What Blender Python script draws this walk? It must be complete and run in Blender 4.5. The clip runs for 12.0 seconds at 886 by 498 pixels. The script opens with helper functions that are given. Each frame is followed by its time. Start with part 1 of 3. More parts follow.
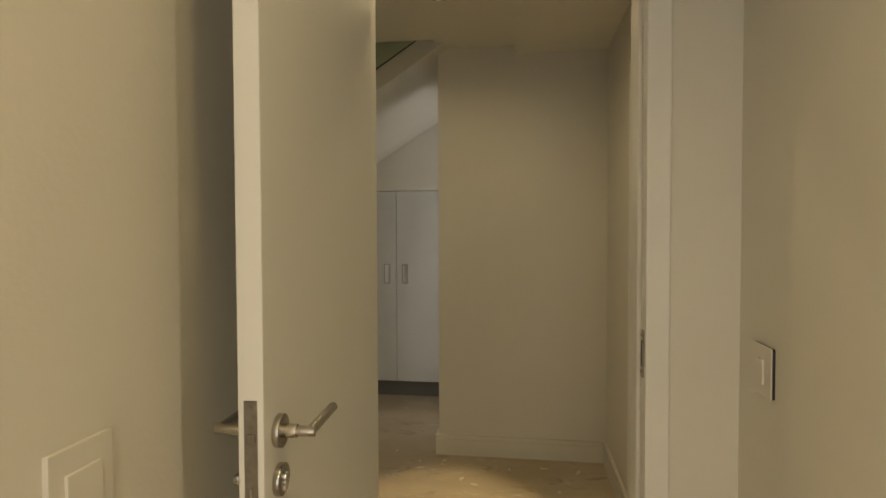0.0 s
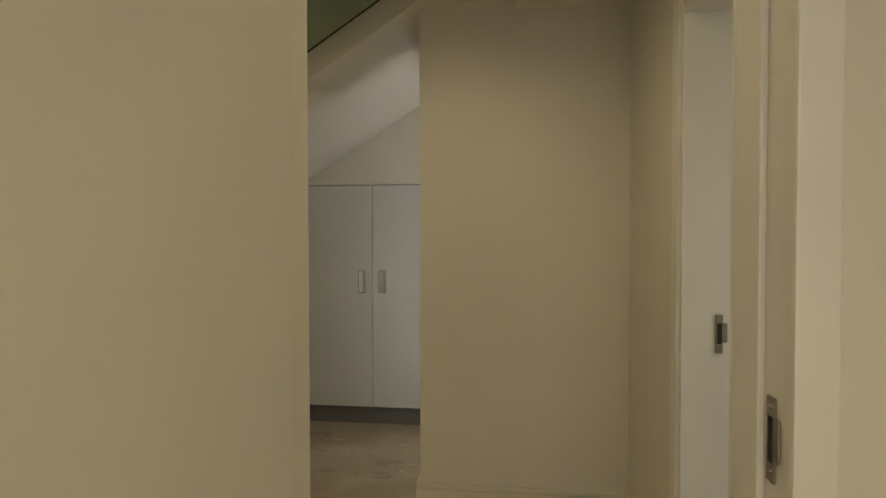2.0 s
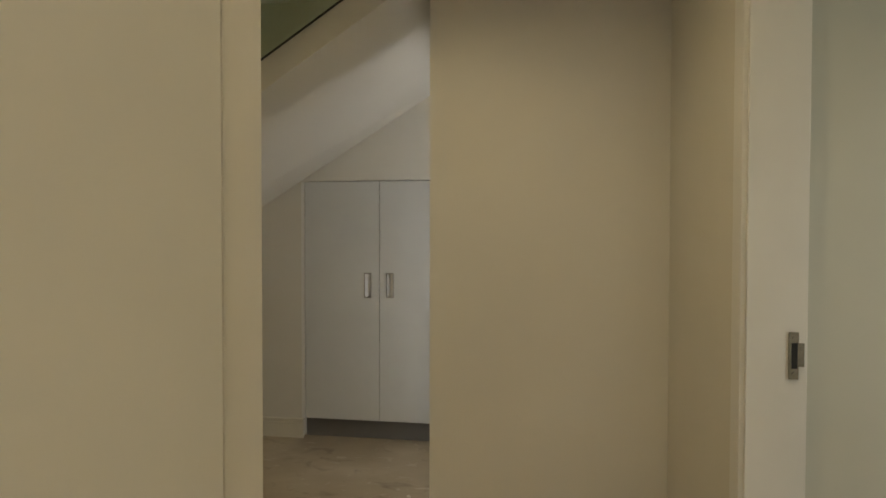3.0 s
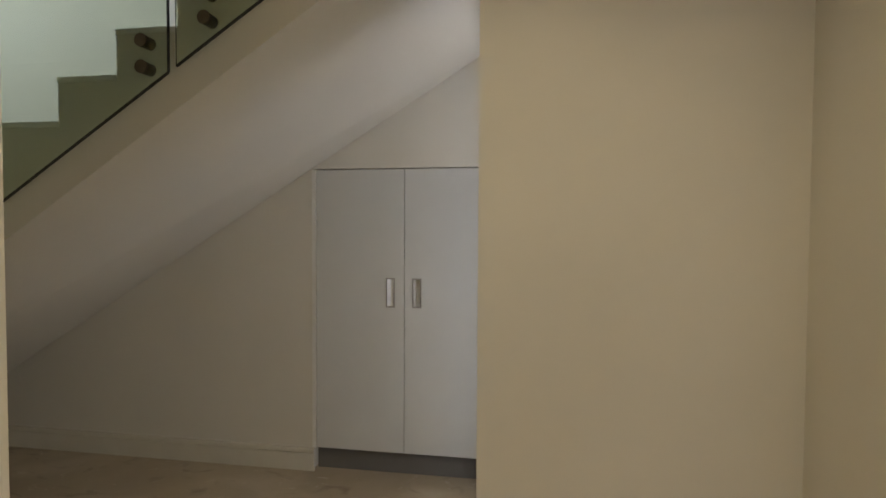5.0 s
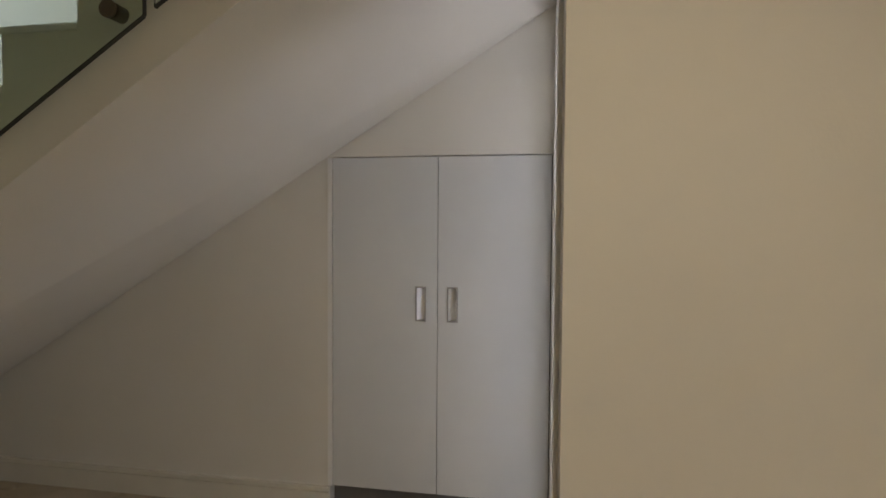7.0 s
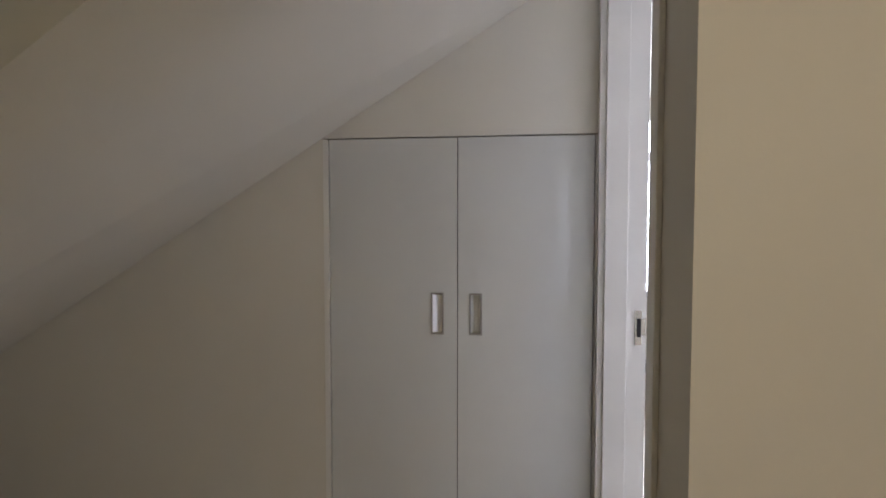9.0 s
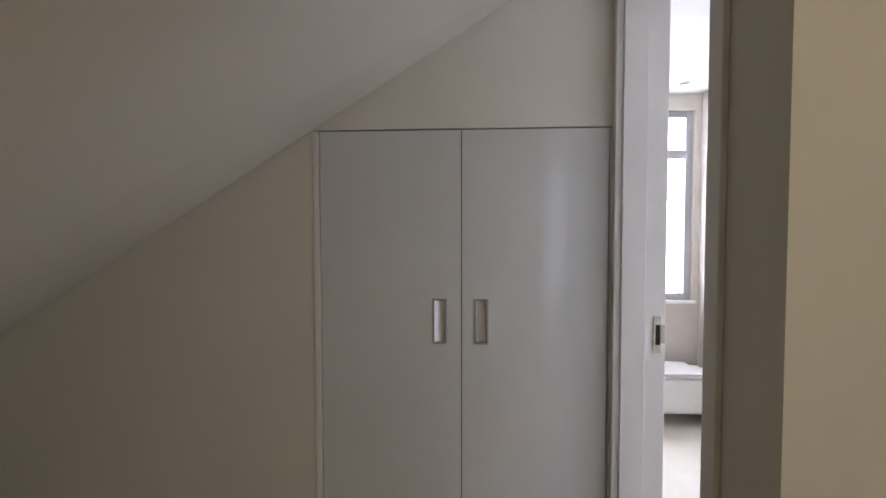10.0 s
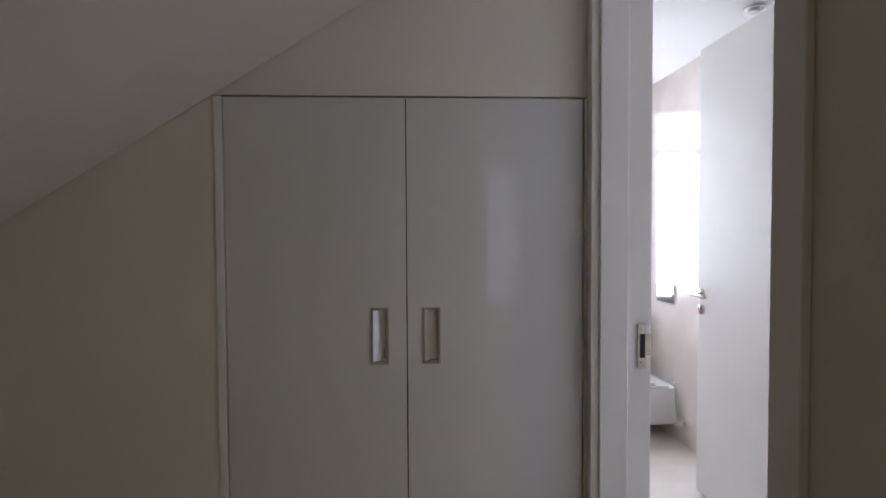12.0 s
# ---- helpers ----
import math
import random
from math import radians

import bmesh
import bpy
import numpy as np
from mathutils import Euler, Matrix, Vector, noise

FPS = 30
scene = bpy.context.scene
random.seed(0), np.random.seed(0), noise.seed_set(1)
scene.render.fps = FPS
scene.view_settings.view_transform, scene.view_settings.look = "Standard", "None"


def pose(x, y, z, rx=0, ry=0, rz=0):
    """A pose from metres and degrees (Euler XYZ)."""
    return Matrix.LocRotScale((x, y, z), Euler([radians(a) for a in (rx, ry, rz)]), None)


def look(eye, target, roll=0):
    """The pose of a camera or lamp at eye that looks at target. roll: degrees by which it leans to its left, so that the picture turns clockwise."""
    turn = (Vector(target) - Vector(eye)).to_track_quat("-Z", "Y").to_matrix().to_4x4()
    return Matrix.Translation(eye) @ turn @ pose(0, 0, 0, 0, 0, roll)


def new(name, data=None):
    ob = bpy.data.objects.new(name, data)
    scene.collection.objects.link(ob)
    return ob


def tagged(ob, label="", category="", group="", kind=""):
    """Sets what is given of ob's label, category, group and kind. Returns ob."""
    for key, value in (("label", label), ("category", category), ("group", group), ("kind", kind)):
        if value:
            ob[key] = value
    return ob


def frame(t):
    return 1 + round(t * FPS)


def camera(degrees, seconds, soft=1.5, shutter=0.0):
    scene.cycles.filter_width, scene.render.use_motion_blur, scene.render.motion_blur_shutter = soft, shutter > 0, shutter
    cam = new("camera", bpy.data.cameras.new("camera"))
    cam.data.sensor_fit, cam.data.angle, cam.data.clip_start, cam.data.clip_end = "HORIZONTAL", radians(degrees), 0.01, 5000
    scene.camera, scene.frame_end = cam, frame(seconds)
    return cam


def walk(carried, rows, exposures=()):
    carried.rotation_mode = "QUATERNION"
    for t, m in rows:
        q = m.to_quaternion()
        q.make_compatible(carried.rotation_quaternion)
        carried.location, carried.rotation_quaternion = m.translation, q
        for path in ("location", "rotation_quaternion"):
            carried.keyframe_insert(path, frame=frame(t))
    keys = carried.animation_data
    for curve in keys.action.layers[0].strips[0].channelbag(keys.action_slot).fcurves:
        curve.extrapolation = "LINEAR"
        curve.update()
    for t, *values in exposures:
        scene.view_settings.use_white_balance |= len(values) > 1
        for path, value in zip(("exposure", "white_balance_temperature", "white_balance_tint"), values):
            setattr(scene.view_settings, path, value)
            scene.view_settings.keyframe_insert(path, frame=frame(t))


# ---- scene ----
cam = camera(77.2, 12.0, soft=1.6)
PATH = [
    (0, (1.649, -4.721, 1.436), (1.365, -2.742, 1.377), -0.2),
    (0.5, (1.655, -4.545, 1.435), (1.39, -2.564, 1.38), -0.2),
    (1, (1.637, -4.379, 1.425), (1.382, -2.396, 1.374), -0.2),
    (1.5, (1.606, -4.196, 1.421), (1.362, -2.212, 1.374), -0.1),
    (2, (1.575, -4.034, 1.414), (1.337, -2.049, 1.369), -0.1),
    (2.5, (1.574, -3.855, 1.413), (1.318, -1.872, 1.371), 0.1),
    (3, (1.539, -3.708, 1.407), (1.253, -1.729, 1.367), 0.1),
    (5, (1.316, -3.116, 1.441), (0.982, -1.146, 1.375), 0.3),
    (5.5, (1.28, -2.993, 1.433), (0.934, -1.024, 1.369), 0.4),
    (6, (1.225, -2.875, 1.425), (0.868, -0.909, 1.364), 0.3),
    (6.5, (1.141, -2.759, 1.442), (0.784, -0.792, 1.377), 0.4),
    (8.5, (0.856, -2.323, 1.428), (0.565, -0.345, 1.353), -0.0),
    (9, (0.791, -2.241, 1.452), (0.536, -0.26, 1.357), -0.0),
    (9.5, (0.725, -2.163, 1.463), (0.508, -0.177, 1.366), -0.2),
    (10, (0.653, -2.073, 1.449), (0.499, -0.081, 1.356), -0.1),
    (10.5, (0.642, -1.965, 1.427), (0.552, 0.031, 1.346), -0.2),
    (11, (0.645, -1.858, 1.43), (0.604, 0.139, 1.336), -0.1),
    (11.5, (0.621, -1.76, 1.413), (0.642, 0.239, 1.335), -0.2),
    (12, (0.59, -1.675, 1.396), (0.688, 0.322, 1.331), -0.3),
]
EXPOSURES = [(0.0, -0.2, 7200, 10), (2.5, 0.05, 6850, 9), (5.0, 0.33, 6300, 14), (6.5, 0.42, 6150, 17), (8.5, 0.36, 5950, 18), (10.5, 0.0, 5900, 19), (12.0, -0.42, 5850, 20)]
walk(cam, [(t, look(eye, target, roll)) for t, eye, target, roll in PATH], EXPOSURES)


# ---- world and lights ----
world = bpy.data.worlds.new("sky")
scene.world = world
world.use_nodes = True
wn = world.node_tree.nodes
sky = wn.new("ShaderNodeTexSky")
sky.sky_type = 'NISHITA'
sky.sun_disc = False
sky.sun_elevation = radians(48)
sky.sun_rotation = radians(200)
wn["Background"].inputs[1].default_value = 0.12
world.node_tree.links.new(sky.outputs[0], wn["Background"].inputs[0])

sun = new("sun", bpy.data.lights.new("sun", 'SUN'))
sun.data.energy, sun.data.angle, sun.data.color = 2.0, radians(0.5), (1.0, 0.95, 0.88)
sun.matrix_world = look((0, 0, 0), (0.3, 0.82, -1.0))


def area(name, eye, target, sx, sy, watts, color, spread=180):
    ob = new(name, bpy.data.lights.new(name, 'AREA'))
    ob.data.shape, ob.data.size, ob.data.size_y = 'RECTANGLE', sx, sy
    ob.data.energy, ob.data.color, ob.data.spread = watts, color, radians(spread)
    ob.matrix_world = look(eye, target)
    return ob


DAY = (0.86, 0.93, 1.0)
WARM = (1.0, 0.80, 0.47)
area("bath_window_light", (1.8, 2.62, 1.6), (1.76, 0.2, 1.1), 0.95, 1.5, 45, (0.95, 0.97, 1.0))
# added fill, out of view: brightens the bathroom jamb, soffit and cupboard
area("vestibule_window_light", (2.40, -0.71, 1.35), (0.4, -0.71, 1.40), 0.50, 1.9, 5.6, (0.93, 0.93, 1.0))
area("stair_window_light", (-4.12, -1.5, 4.1), (0.0, -1.2, 3.4), 2.4, 1.8, 52, DAY)
area("room_window_light", (1.62, -6.42, 1.3), (1.62, -3.0, 1.3), 0.9, 1.9, 11, (0.95, 0.96, 1.0))
# added fill in the unseen part of the side room, tinted for the jamb
area("side_room_window_light", (4.42, -3.6, 1.6), (2.4, -3.0, 1.4), 1.2, 1.4, 9, (0.96, 1.0, 0.93))


def spot(name, x, y, z, watts, color=WARM, angle=125):
    ob = new(name, bpy.data.lights.new(name, 'SPOT'))
    ob.data.energy, ob.data.color = watts, color
    ob.data.spot_size, ob.data.spot_blend, ob.data.shadow_soft_size = radians(angle), 0.9, 0.04
    ob.matrix_world = look((x, y, z), (x, y, 0))
    return ob


# ---- materials ----
def material(name, color, color2=None, rough=0.6, metal=0.0, scale=3.0, grain=60.0, bump=0.05, spec=0.5, coat=0.0, lo=0.35, hi=0.65):
    m = bpy.data.materials.new(name)
    m.use_nodes = True
    n, l = m.node_tree.nodes, m.node_tree.links
    b = n["Principled BSDF"]
    b.inputs["Roughness"].default_value = rough
    b.inputs["Metallic"].default_value = metal
    b.inputs["Specular IOR Level"].default_value = spec
    b.inputs["Coat Weight"].default_value = coat
    b.inputs["Coat Roughness"].default_value = 0.08
    tc = n.new("ShaderNodeTexCoord")
    a = n.new("ShaderNodeTexNoise")
    a.inputs["Scale"].default_value = scale
    a.inputs["Detail"].default_value = 6
    l.new(tc.outputs["Object"], a.inputs["Vector"])
    r = n.new("ShaderNodeValToRGB")
    r.color_ramp.elements[0].position, r.color_ramp.elements[1].position = lo, hi
    r.color_ramp.elements[0].color = (*color, 1)
    r.color_ramp.elements[1].color = (*(color2 or [c * 0.95 for c in color]), 1)
    l.new(a.outputs["Fac"], r.inputs["Fac"])
    l.new(r.outputs["Color"], b.inputs["Base Color"])
    if bump:
        g = n.new("ShaderNodeTexNoise")
        g.inputs["Scale"].default_value = grain
        g.inputs["Detail"].default_value = 4
        l.new(tc.outputs["Object"], g.inputs["Vector"])
        bp = n.new("ShaderNodeBump")
        bp.inputs["Strength"].default_value = bump
        bp.inputs["Distance"].default_value = 0.01
        l.new(g.outputs["Fac"], bp.inputs["Height"])
        l.new(bp.outputs["Normal"], b.inputs["Normal"])
    return m


def undulate(m, scale, strength):
    n, l = m.node_tree.nodes, m.node_tree.links
    tc = next(x for x in n if x.type == 'TEX_COORD')
    w = n.new("ShaderNodeTexNoise")
    w.inputs["Scale"].default_value, w.inputs["Detail"].default_value = scale, 2
    l.new(tc.outputs["Object"], w.inputs["Vector"])
    old = next(x for x in n if x.type == 'BUMP')
    b2 = n.new("ShaderNodeBump")
    b2.inputs["Strength"].default_value, b2.inputs["Distance"].default_value = strength, 0.05
    l.new(w.outputs["Fac"], b2.inputs["Height"])
    l.new(b2.outputs["Normal"], old.inputs["Normal"])
    return m


PAINT = material("wall_paint", (0.735, 0.71, 0.64), (0.695, 0.67, 0.60), 0.62, scale=1.2, grain=90, bump=0.06)
CEIL = material("ceiling_paint", (0.80, 0.77, 0.68), (0.77, 0.74, 0.65), 0.8, scale=1.5, grain=80, bump=0.04)
undulate(PAINT, 2.2, 0.12)
TRIM = material("trim_paint", (0.80, 0.79, 0.76), (0.77, 0.76, 0.73), 0.38, scale=5, grain=40, bump=0.03)
DOORP = material("door_paint", (0.78, 0.78, 0.75), (0.75, 0.75, 0.72), 0.42, scale=2, grain=50, bump=0.03)
SKIRT = material("skirting_paint", (0.72, 0.69, 0.60), (0.68, 0.65, 0.56), 0.5, scale=4, grain=50, bump=0.04)
WARDROBE = material("wardrobe_lacquer", (0.64, 0.64, 0.57), (0.61, 0.61, 0.54), 0.14, scale=2, grain=8, bump=0.003)
LACQ = material("cabinet_lacquer", (0.66, 0.67, 0.66), (0.63, 0.64, 0.63), 0.08, scale=1.5, grain=6, bump=0.003, spec=0.42)
# carcass coloured near black to paint the shade in the door gaps
CARC = material("carcass_gap_shade", (0.05, 0.048, 0.045), None, 0.8, scale=8, bump=0)
PLINTH = material("plinth_laminate", (0.17, 0.165, 0.16), None, 0.55, scale=6, bump=0.02)
STEEL = material("brushed_steel", (0.52, 0.49, 0.44), (0.42, 0.39, 0.35), 0.24, metal=1.0, scale=30, grain=200, bump=0.02)
# right pull's copy of the steel, matt so that it mirrors no dark
PULL_DULL = material("pull_steel_dull", (0.60, 0.60, 0.57), None, 0.45, metal=0.35, scale=20, bump=0.01)
BRONZE = material("dark_bronze", (0.16, 0.13, 0.09), (0.12, 0.10, 0.07), 0.35, metal=0.7, scale=20, bump=0.01)
# lock steel with the dark reflection on the door edge put into its colour
DIMSTEEL = material("steel_dark_reflection", (0.30, 0.27, 0.23), (0.22, 0.19, 0.16), 0.42, metal=1.0, scale=40, grain=150, bump=0.03)
CHIP = material("plaster_flake", (0.72, 0.68, 0.58), (0.62, 0.57, 0.47), 0.9, scale=25, bump=0.05)
PULLRIM = material("pull_rim_metal", (0.36, 0.35, 0.33), None, 0.45, metal=0.3, scale=20, bump=0.01)
# left pull's copy of the steel, its gleam put into a brighter colour
PULL_LIT = material("pull_steel_lit", (0.66, 0.66, 0.67), (0.60, 0.60, 0.61), 0.42, metal=0.75, scale=30, bump=0.01)
# near black, painted for the shade inside the latch hole
DARK = material("latch_hole_shade", (0.015, 0.015, 0.015), None, 0.7, bump=0)
PLASTIC = material("switch_plastic", (0.72, 0.69, 0.62), None, 0.35, scale=4, bump=0)
PORC = material("porcelain", (0.86, 0.86, 0.85), None, 0.12, scale=3, bump=0, coat=0.4)
CHROME = material("chrome", (0.75, 0.76, 0.78), None, 0.1, metal=1.0, bump=0)
ALU = material("window_aluminium", (0.45, 0.46, 0.48), None, 0.4, metal=0.6, bump=0)
RUBBER = material("dark_gasket", (0.03, 0.03, 0.03), None, 0.6, bump=0)
WHITE = material("white_ceiling_paint", (0.86, 0.86, 0.85), None, 0.8, scale=1.5, grain=80, bump=0.03)
TILE = material("bath_stone_tile", (0.74, 0.70, 0.65), (0.60, 0.55, 0.48), 0.20, scale=2.2, grain=12, bump=0.02, spec=0.4, lo=0.3, hi=0.7)

BATHFLOOR = material("bath_floor_stone", (0.80, 0.76, 0.69), (0.68, 0.63, 0.55), 0.35, scale=3.0, grain=20, bump=0.02, lo=0.3, hi=0.7)


def floor_material():
    """Brown marble: cloudy ground, darker veils, short pale flecks."""
    m = material("stone_floor", (0.48, 0.40, 0.275), (0.37, 0.30, 0.20), 0.34, scale=2.4, grain=45, bump=0.03, lo=0.25, hi=0.75)
    n, l = m.node_tree.nodes, m.node_tree.links
    b = n["Principled BSDF"]
    ramp = next(x for x in n if x.type == 'VALTORGB')
    tc = next(x for x in n if x.type == 'TEX_COORD')
    mp = n.new("ShaderNodeMapping")
    mp.inputs["Rotation"].default_value = (0, 0, 0.9)
    mp.inputs["Scale"].default_value = (1.0, 1.5, 1.0)
    l.new(tc.outputs["Object"], mp.inputs["Vector"])
    last = ramp.outputs["Color"]
    for scale, lo, hi, colour, rot in ((1.7, 0.48, 0.78, (0.55, 0.47, 0.35, 1), 0.4), (9.0, 0.62, 0.80, (0.62, 0.56, 0.45, 1), 0.8), (4.2, 0.58, 0.80, (0.22, 0.165, 0.11, 1), 1.2)):
        d = n.new("ShaderNodeTexNoise")
        d.inputs["Scale"].default_value, d.inputs["Detail"].default_value, d.inputs["Distortion"].default_value = scale, 6, rot
        l.new(mp.outputs["Vector"], d.inputs["Vector"])
        k = n.new("ShaderNodeMapRange")
        k.inputs["From Min"].default_value, k.inputs["From Max"].default_value = lo, hi
        l.new(d.outputs["Fac"], k.inputs["Value"])
        mx = n.new("ShaderNodeMix")
        mx.data_type = 'RGBA'
        l.new(k.outputs["Result"], mx.inputs["Factor"])
        l.new(last, mx.inputs["A"])
        mx.inputs["B"].default_value = colour
        last = mx.outputs["Result"]
    l.new(last, b.inputs["Base Color"])
    return m


FLOOR = floor_material()


def glass_material(name, color, rough=0.0):
    m = bpy.data.materials.new(name)
    m.use_nodes = True
    b = m.node_tree.nodes["Principled BSDF"]
    b.inputs["Base Color"].default_value = (*color, 1)
    b.inputs["Transmission Weight"].default_value = 1.0
    b.inputs["Roughness"].default_value = rough
    b.inputs["IOR"].default_value = 1.45
    return m


GLASS = glass_material("green_tinted_glass", (0.86, 0.95, 0.81))
CLEAR = glass_material("clear_glass", (0.97, 0.98, 0.98))


# ---- mesh helpers ----
def add_box(bm, x0, x1, y0, y1, z0, z1, bevel=0.0):
    r = bmesh.ops.create_cube(bm, size=1.0)
    bmesh.ops.scale(bm, vec=(x1 - x0, y1 - y0, z1 - z0), verts=r["verts"])
    bmesh.ops.translate(bm, vec=((x0 + x1) / 2, (y0 + y1) / 2, (z0 + z1) / 2), verts=r["verts"])
    if bevel:
        edges = list({e for v in r["verts"] for e in v.link_edges})
        bmesh.ops.bevel(bm, geom=edges, offset=bevel, segments=2, affect='EDGES', profile=0.6)
    return bm


def add_tube(bm, a, b, radius, radius2=None, segments=24, bevel=0.0):
    a, b = Vector(a), Vector(b)
    d = b - a
    m = Matrix.Translation((a + b) / 2) @ d.to_track_quat("Z", "Y").to_matrix().to_4x4()
    r = bmesh.ops.create_cone(bm, cap_ends=True, segments=segments, radius1=radius, radius2=radius if radius2 is None else radius2, depth=d.length, matrix=m)
    if bevel:
        caps = [e for e in {e for v in r["verts"] for e in v.link_edges} if any(len(f.verts) > 4 for f in e.link_faces)]
        bmesh.ops.bevel(bm, geom=caps, offset=bevel, segments=2, affect='EDGES', profile=0.6)
    return bm


def add_prism(bm, outline, y0, y1):
    """A solid from an outline of (x, z) points between two planes of y."""
    va = [bm.verts.new((x, y0, z)) for x, z in outline]
    vb = [bm.verts.new((x, y1, z)) for x, z in outline]
    bm.faces.new(va)
    bm.faces.new(vb[::-1])
    n = len(outline)
    for i in range(n):
        j = (i + 1) % n
        bm.faces.new((va[j], va[i], vb[i], vb[j]))
    bmesh.ops.recalc_face_normals(bm, faces=bm.faces)
    return bm


def mesh_of(name, bm, mat, smooth=False):
    me = bpy.data.meshes.new(name)
    bm.to_mesh(me)
    bm.free()
    me.materials.append(mat)
    if smooth:
        me.shade_smooth()
        me.set_sharp_from_angle(angle=radians(35))
    return me


def part(name, bm, mat, parent, label="", smooth=False):
    ob = new(name, mesh_of(name, bm, mat, smooth))
    ob.parent = parent
    if label:
        ob["label"] = label
    return ob


def thing(name, label, category, group=""):
    return tagged(new(name), label, category, group)


def place(ob, m):
    ob.matrix_basis = m
    return ob


def structure(name, boxes, mat, label, category, bevel=0.0):
    bm = bmesh.new()
    for b in boxes:
        add_box(bm, *b, bevel=bevel)
    return tagged(new(name, mesh_of(name, bm, mat)), label, category, kind="structure")


# ---- plan ----
XD, XB = 1.113, 1.27        # wall with the bathroom door: hall face and bathroom face
YB, YB2 = -1.187, -1.03     # pier wall that faces the lobby
XC, XC2 = 2.167, 2.32       # lobby's side wall
Y1, Y1R = -3.0, -3.2        # wall with the first door: lobby face and room face
DJ0, DJ1 = 1.179, 1.98       # first door's clear opening
HEAD = 2.18
CLOW, CUP = 2.555, 2.605    # lobby ceiling, hall ceiling
YS = -1.30                  # stair's open side
TOP = 5.4

# floors
structure("floor", [(-4.2, 5.0, -6.6, 0.6, -0.15, 0.0)], FLOOR, "brown polished stone floor with pale dusty patches", "floor")
structure("floor_bathroom", [(1.2, 2.5, 0.6, 2.7, -0.15, 0.0)], BATHFLOOR, "pale stone bathroom floor", "floor")
structure("floor_bathroom_threshold", [(1.19, 2.32, -1.03, 0.6, 0.0, 0.004)], BATHFLOOR, "pale stone floor inside the bathroom door", "floor")

# walls
structure("wall_under_stairs", [(-4.2, 0.0, 0.0, 0.15, 0.0, TOP), (0.0, XD, 0.0, 0.15, 1.8, TOP), (XD, XB, 0.0, 0.15, 0.0, TOP)],
          PAINT, "cream painted wall behind the staircase", "wall")
structure("wall_bathroom_door", [(XD, XB, YB, -0.915, 0.0, TOP), (XD, XB, -0.028, 0.0, 0.0, TOP), (XD, XB, -0.915, -0.028, 2.432, TOP)],
          PAINT, "cream painted wall with a doorway to the bathroom", "wall")
structure("wall_pier", [(XB, XC2, YB, YB2, 0.0, TOP)], PAINT, "cream painted wall facing the lobby", "wall")
structure("wall_side_room", [(XC, XC2, -2.013, YB, 0.0, 2.9), (XC, XC2, Y1, -2.868, 0.0, 2.9), (XC, XC2, -2.868, -2.013, HEAD + 0.022, 2.9)],
          PAINT, "cream painted lobby wall with a doorway", "wall")
structure("wall_first_door", [(-4.2, DJ0 - 0.03, Y1R, Y1, 0.0, TOP), (DJ1 + 0.03, XC2, Y1R, Y1, 0.0, TOP), (DJ0 - 0.03, DJ1 + 0.03, Y1R, Y1, HEAD + 0.03, TOP)],
          PAINT, "cream painted wall with an open door", "wall")
structure("wall_room_right", [(2.205, XC2, -6.4, Y1R, 0.0, 2.9)], PAINT, "cream painted wall with a light switch", "wall")
structure("wall_room_left", [(0.75, 1.09, -6.4, -3.88, 0.0, 2.9), (0.75, 1.062, -3.88, Y1R, 0.0, 2.9)], PAINT, "cream painted wall with a light switch and a recess", "wall")
structure("wall_room_back", [(0.6, 1.15, -6.55, -6.4, 0.0, 2.9), (2.1, XC2, -6.55, -6.4, 0.0, 2.9), (1.15, 2.1, -6.55, -6.4, 0.0, 0.3), (1.15, 2.1, -6.55, -6.4, 2.3, 2.9)], PAINT, "cream painted back wall with a tall window", "wall")
structure("wall_hall_end", [(-4.35, -4.2, Y1R, 0.15, 0.0, 3.2), (-4.35, -4.2, Y1R, 0.15, 5.0, TOP), (-4.35, -4.2, Y1R, -2.7, 3.2, 5.0), (-4.35, -4.2, -0.3, 0.15, 3.2, 5.0)],
          PAINT, "cream painted end wall with a high window opening", "wall")
structure("wall_bathroom_left", [(XB - 0.12, XB, 0.15, 2.41, 0.0, 2.9)], TILE, "stone tiled bathroom wall", "wall")
structure("wall_bathroom_window", [(XB - 0.12, 1.35, 2.41, 2.56, 0.0, 2.9), (2.27, 2.5, 2.41, 2.56, 0.0, 2.9), (1.35, 2.27, 2.41, 2.56, 0.0, 0.84), (1.35, 2.27, 2.41, 2.56, 2.32, 2.9)],
          TILE, "stone tiled bathroom wall with a window", "wall")
# the gap near the door is an unseen opening added for the fill light
structure("wall_bathroom_right", [(2.32, 2.5, -0.43, 2.41, 0.0, 2.9), (2.32, 2.5, YB2, -0.98, 0.0, 2.9), (2.32, 2.5, -0.98, -0.43, 0.0, 0.35), (2.32, 2.5, -0.98, -0.43, 2.35, 2.9)], TILE, "glossy stone tiled bathroom wall with an unseen opening added for a fill light", "wall")
structure("wall_bathroom_stub", [(2.14, 2.32, 0.26, 0.36, 0.0, 2.9)], PAINT, "white wall stub in the bathroom", "wall")
structure("wall_side_room_far", [(4.5, 4.65, -5.0, -1.9, 0.0, 0.9), (4.5, 4.65, -5.0, -1.9, 2.3, 2.9), (4.5, 4.65, -5.0, -4.2, 0.9, 2.3), (4.5, 4.65, -3.0, -1.9, 0.9, 2.3), (XC2, 4.5, -5.15, -5.0, 0, 2.9), (XC2, 4.5, -1.42, -1.3, 0, 2.9), (4.5, 4.65, -1.9, -1.3, 0, 2.9)],
          PAINT, "cream painted side room walls", "wall")

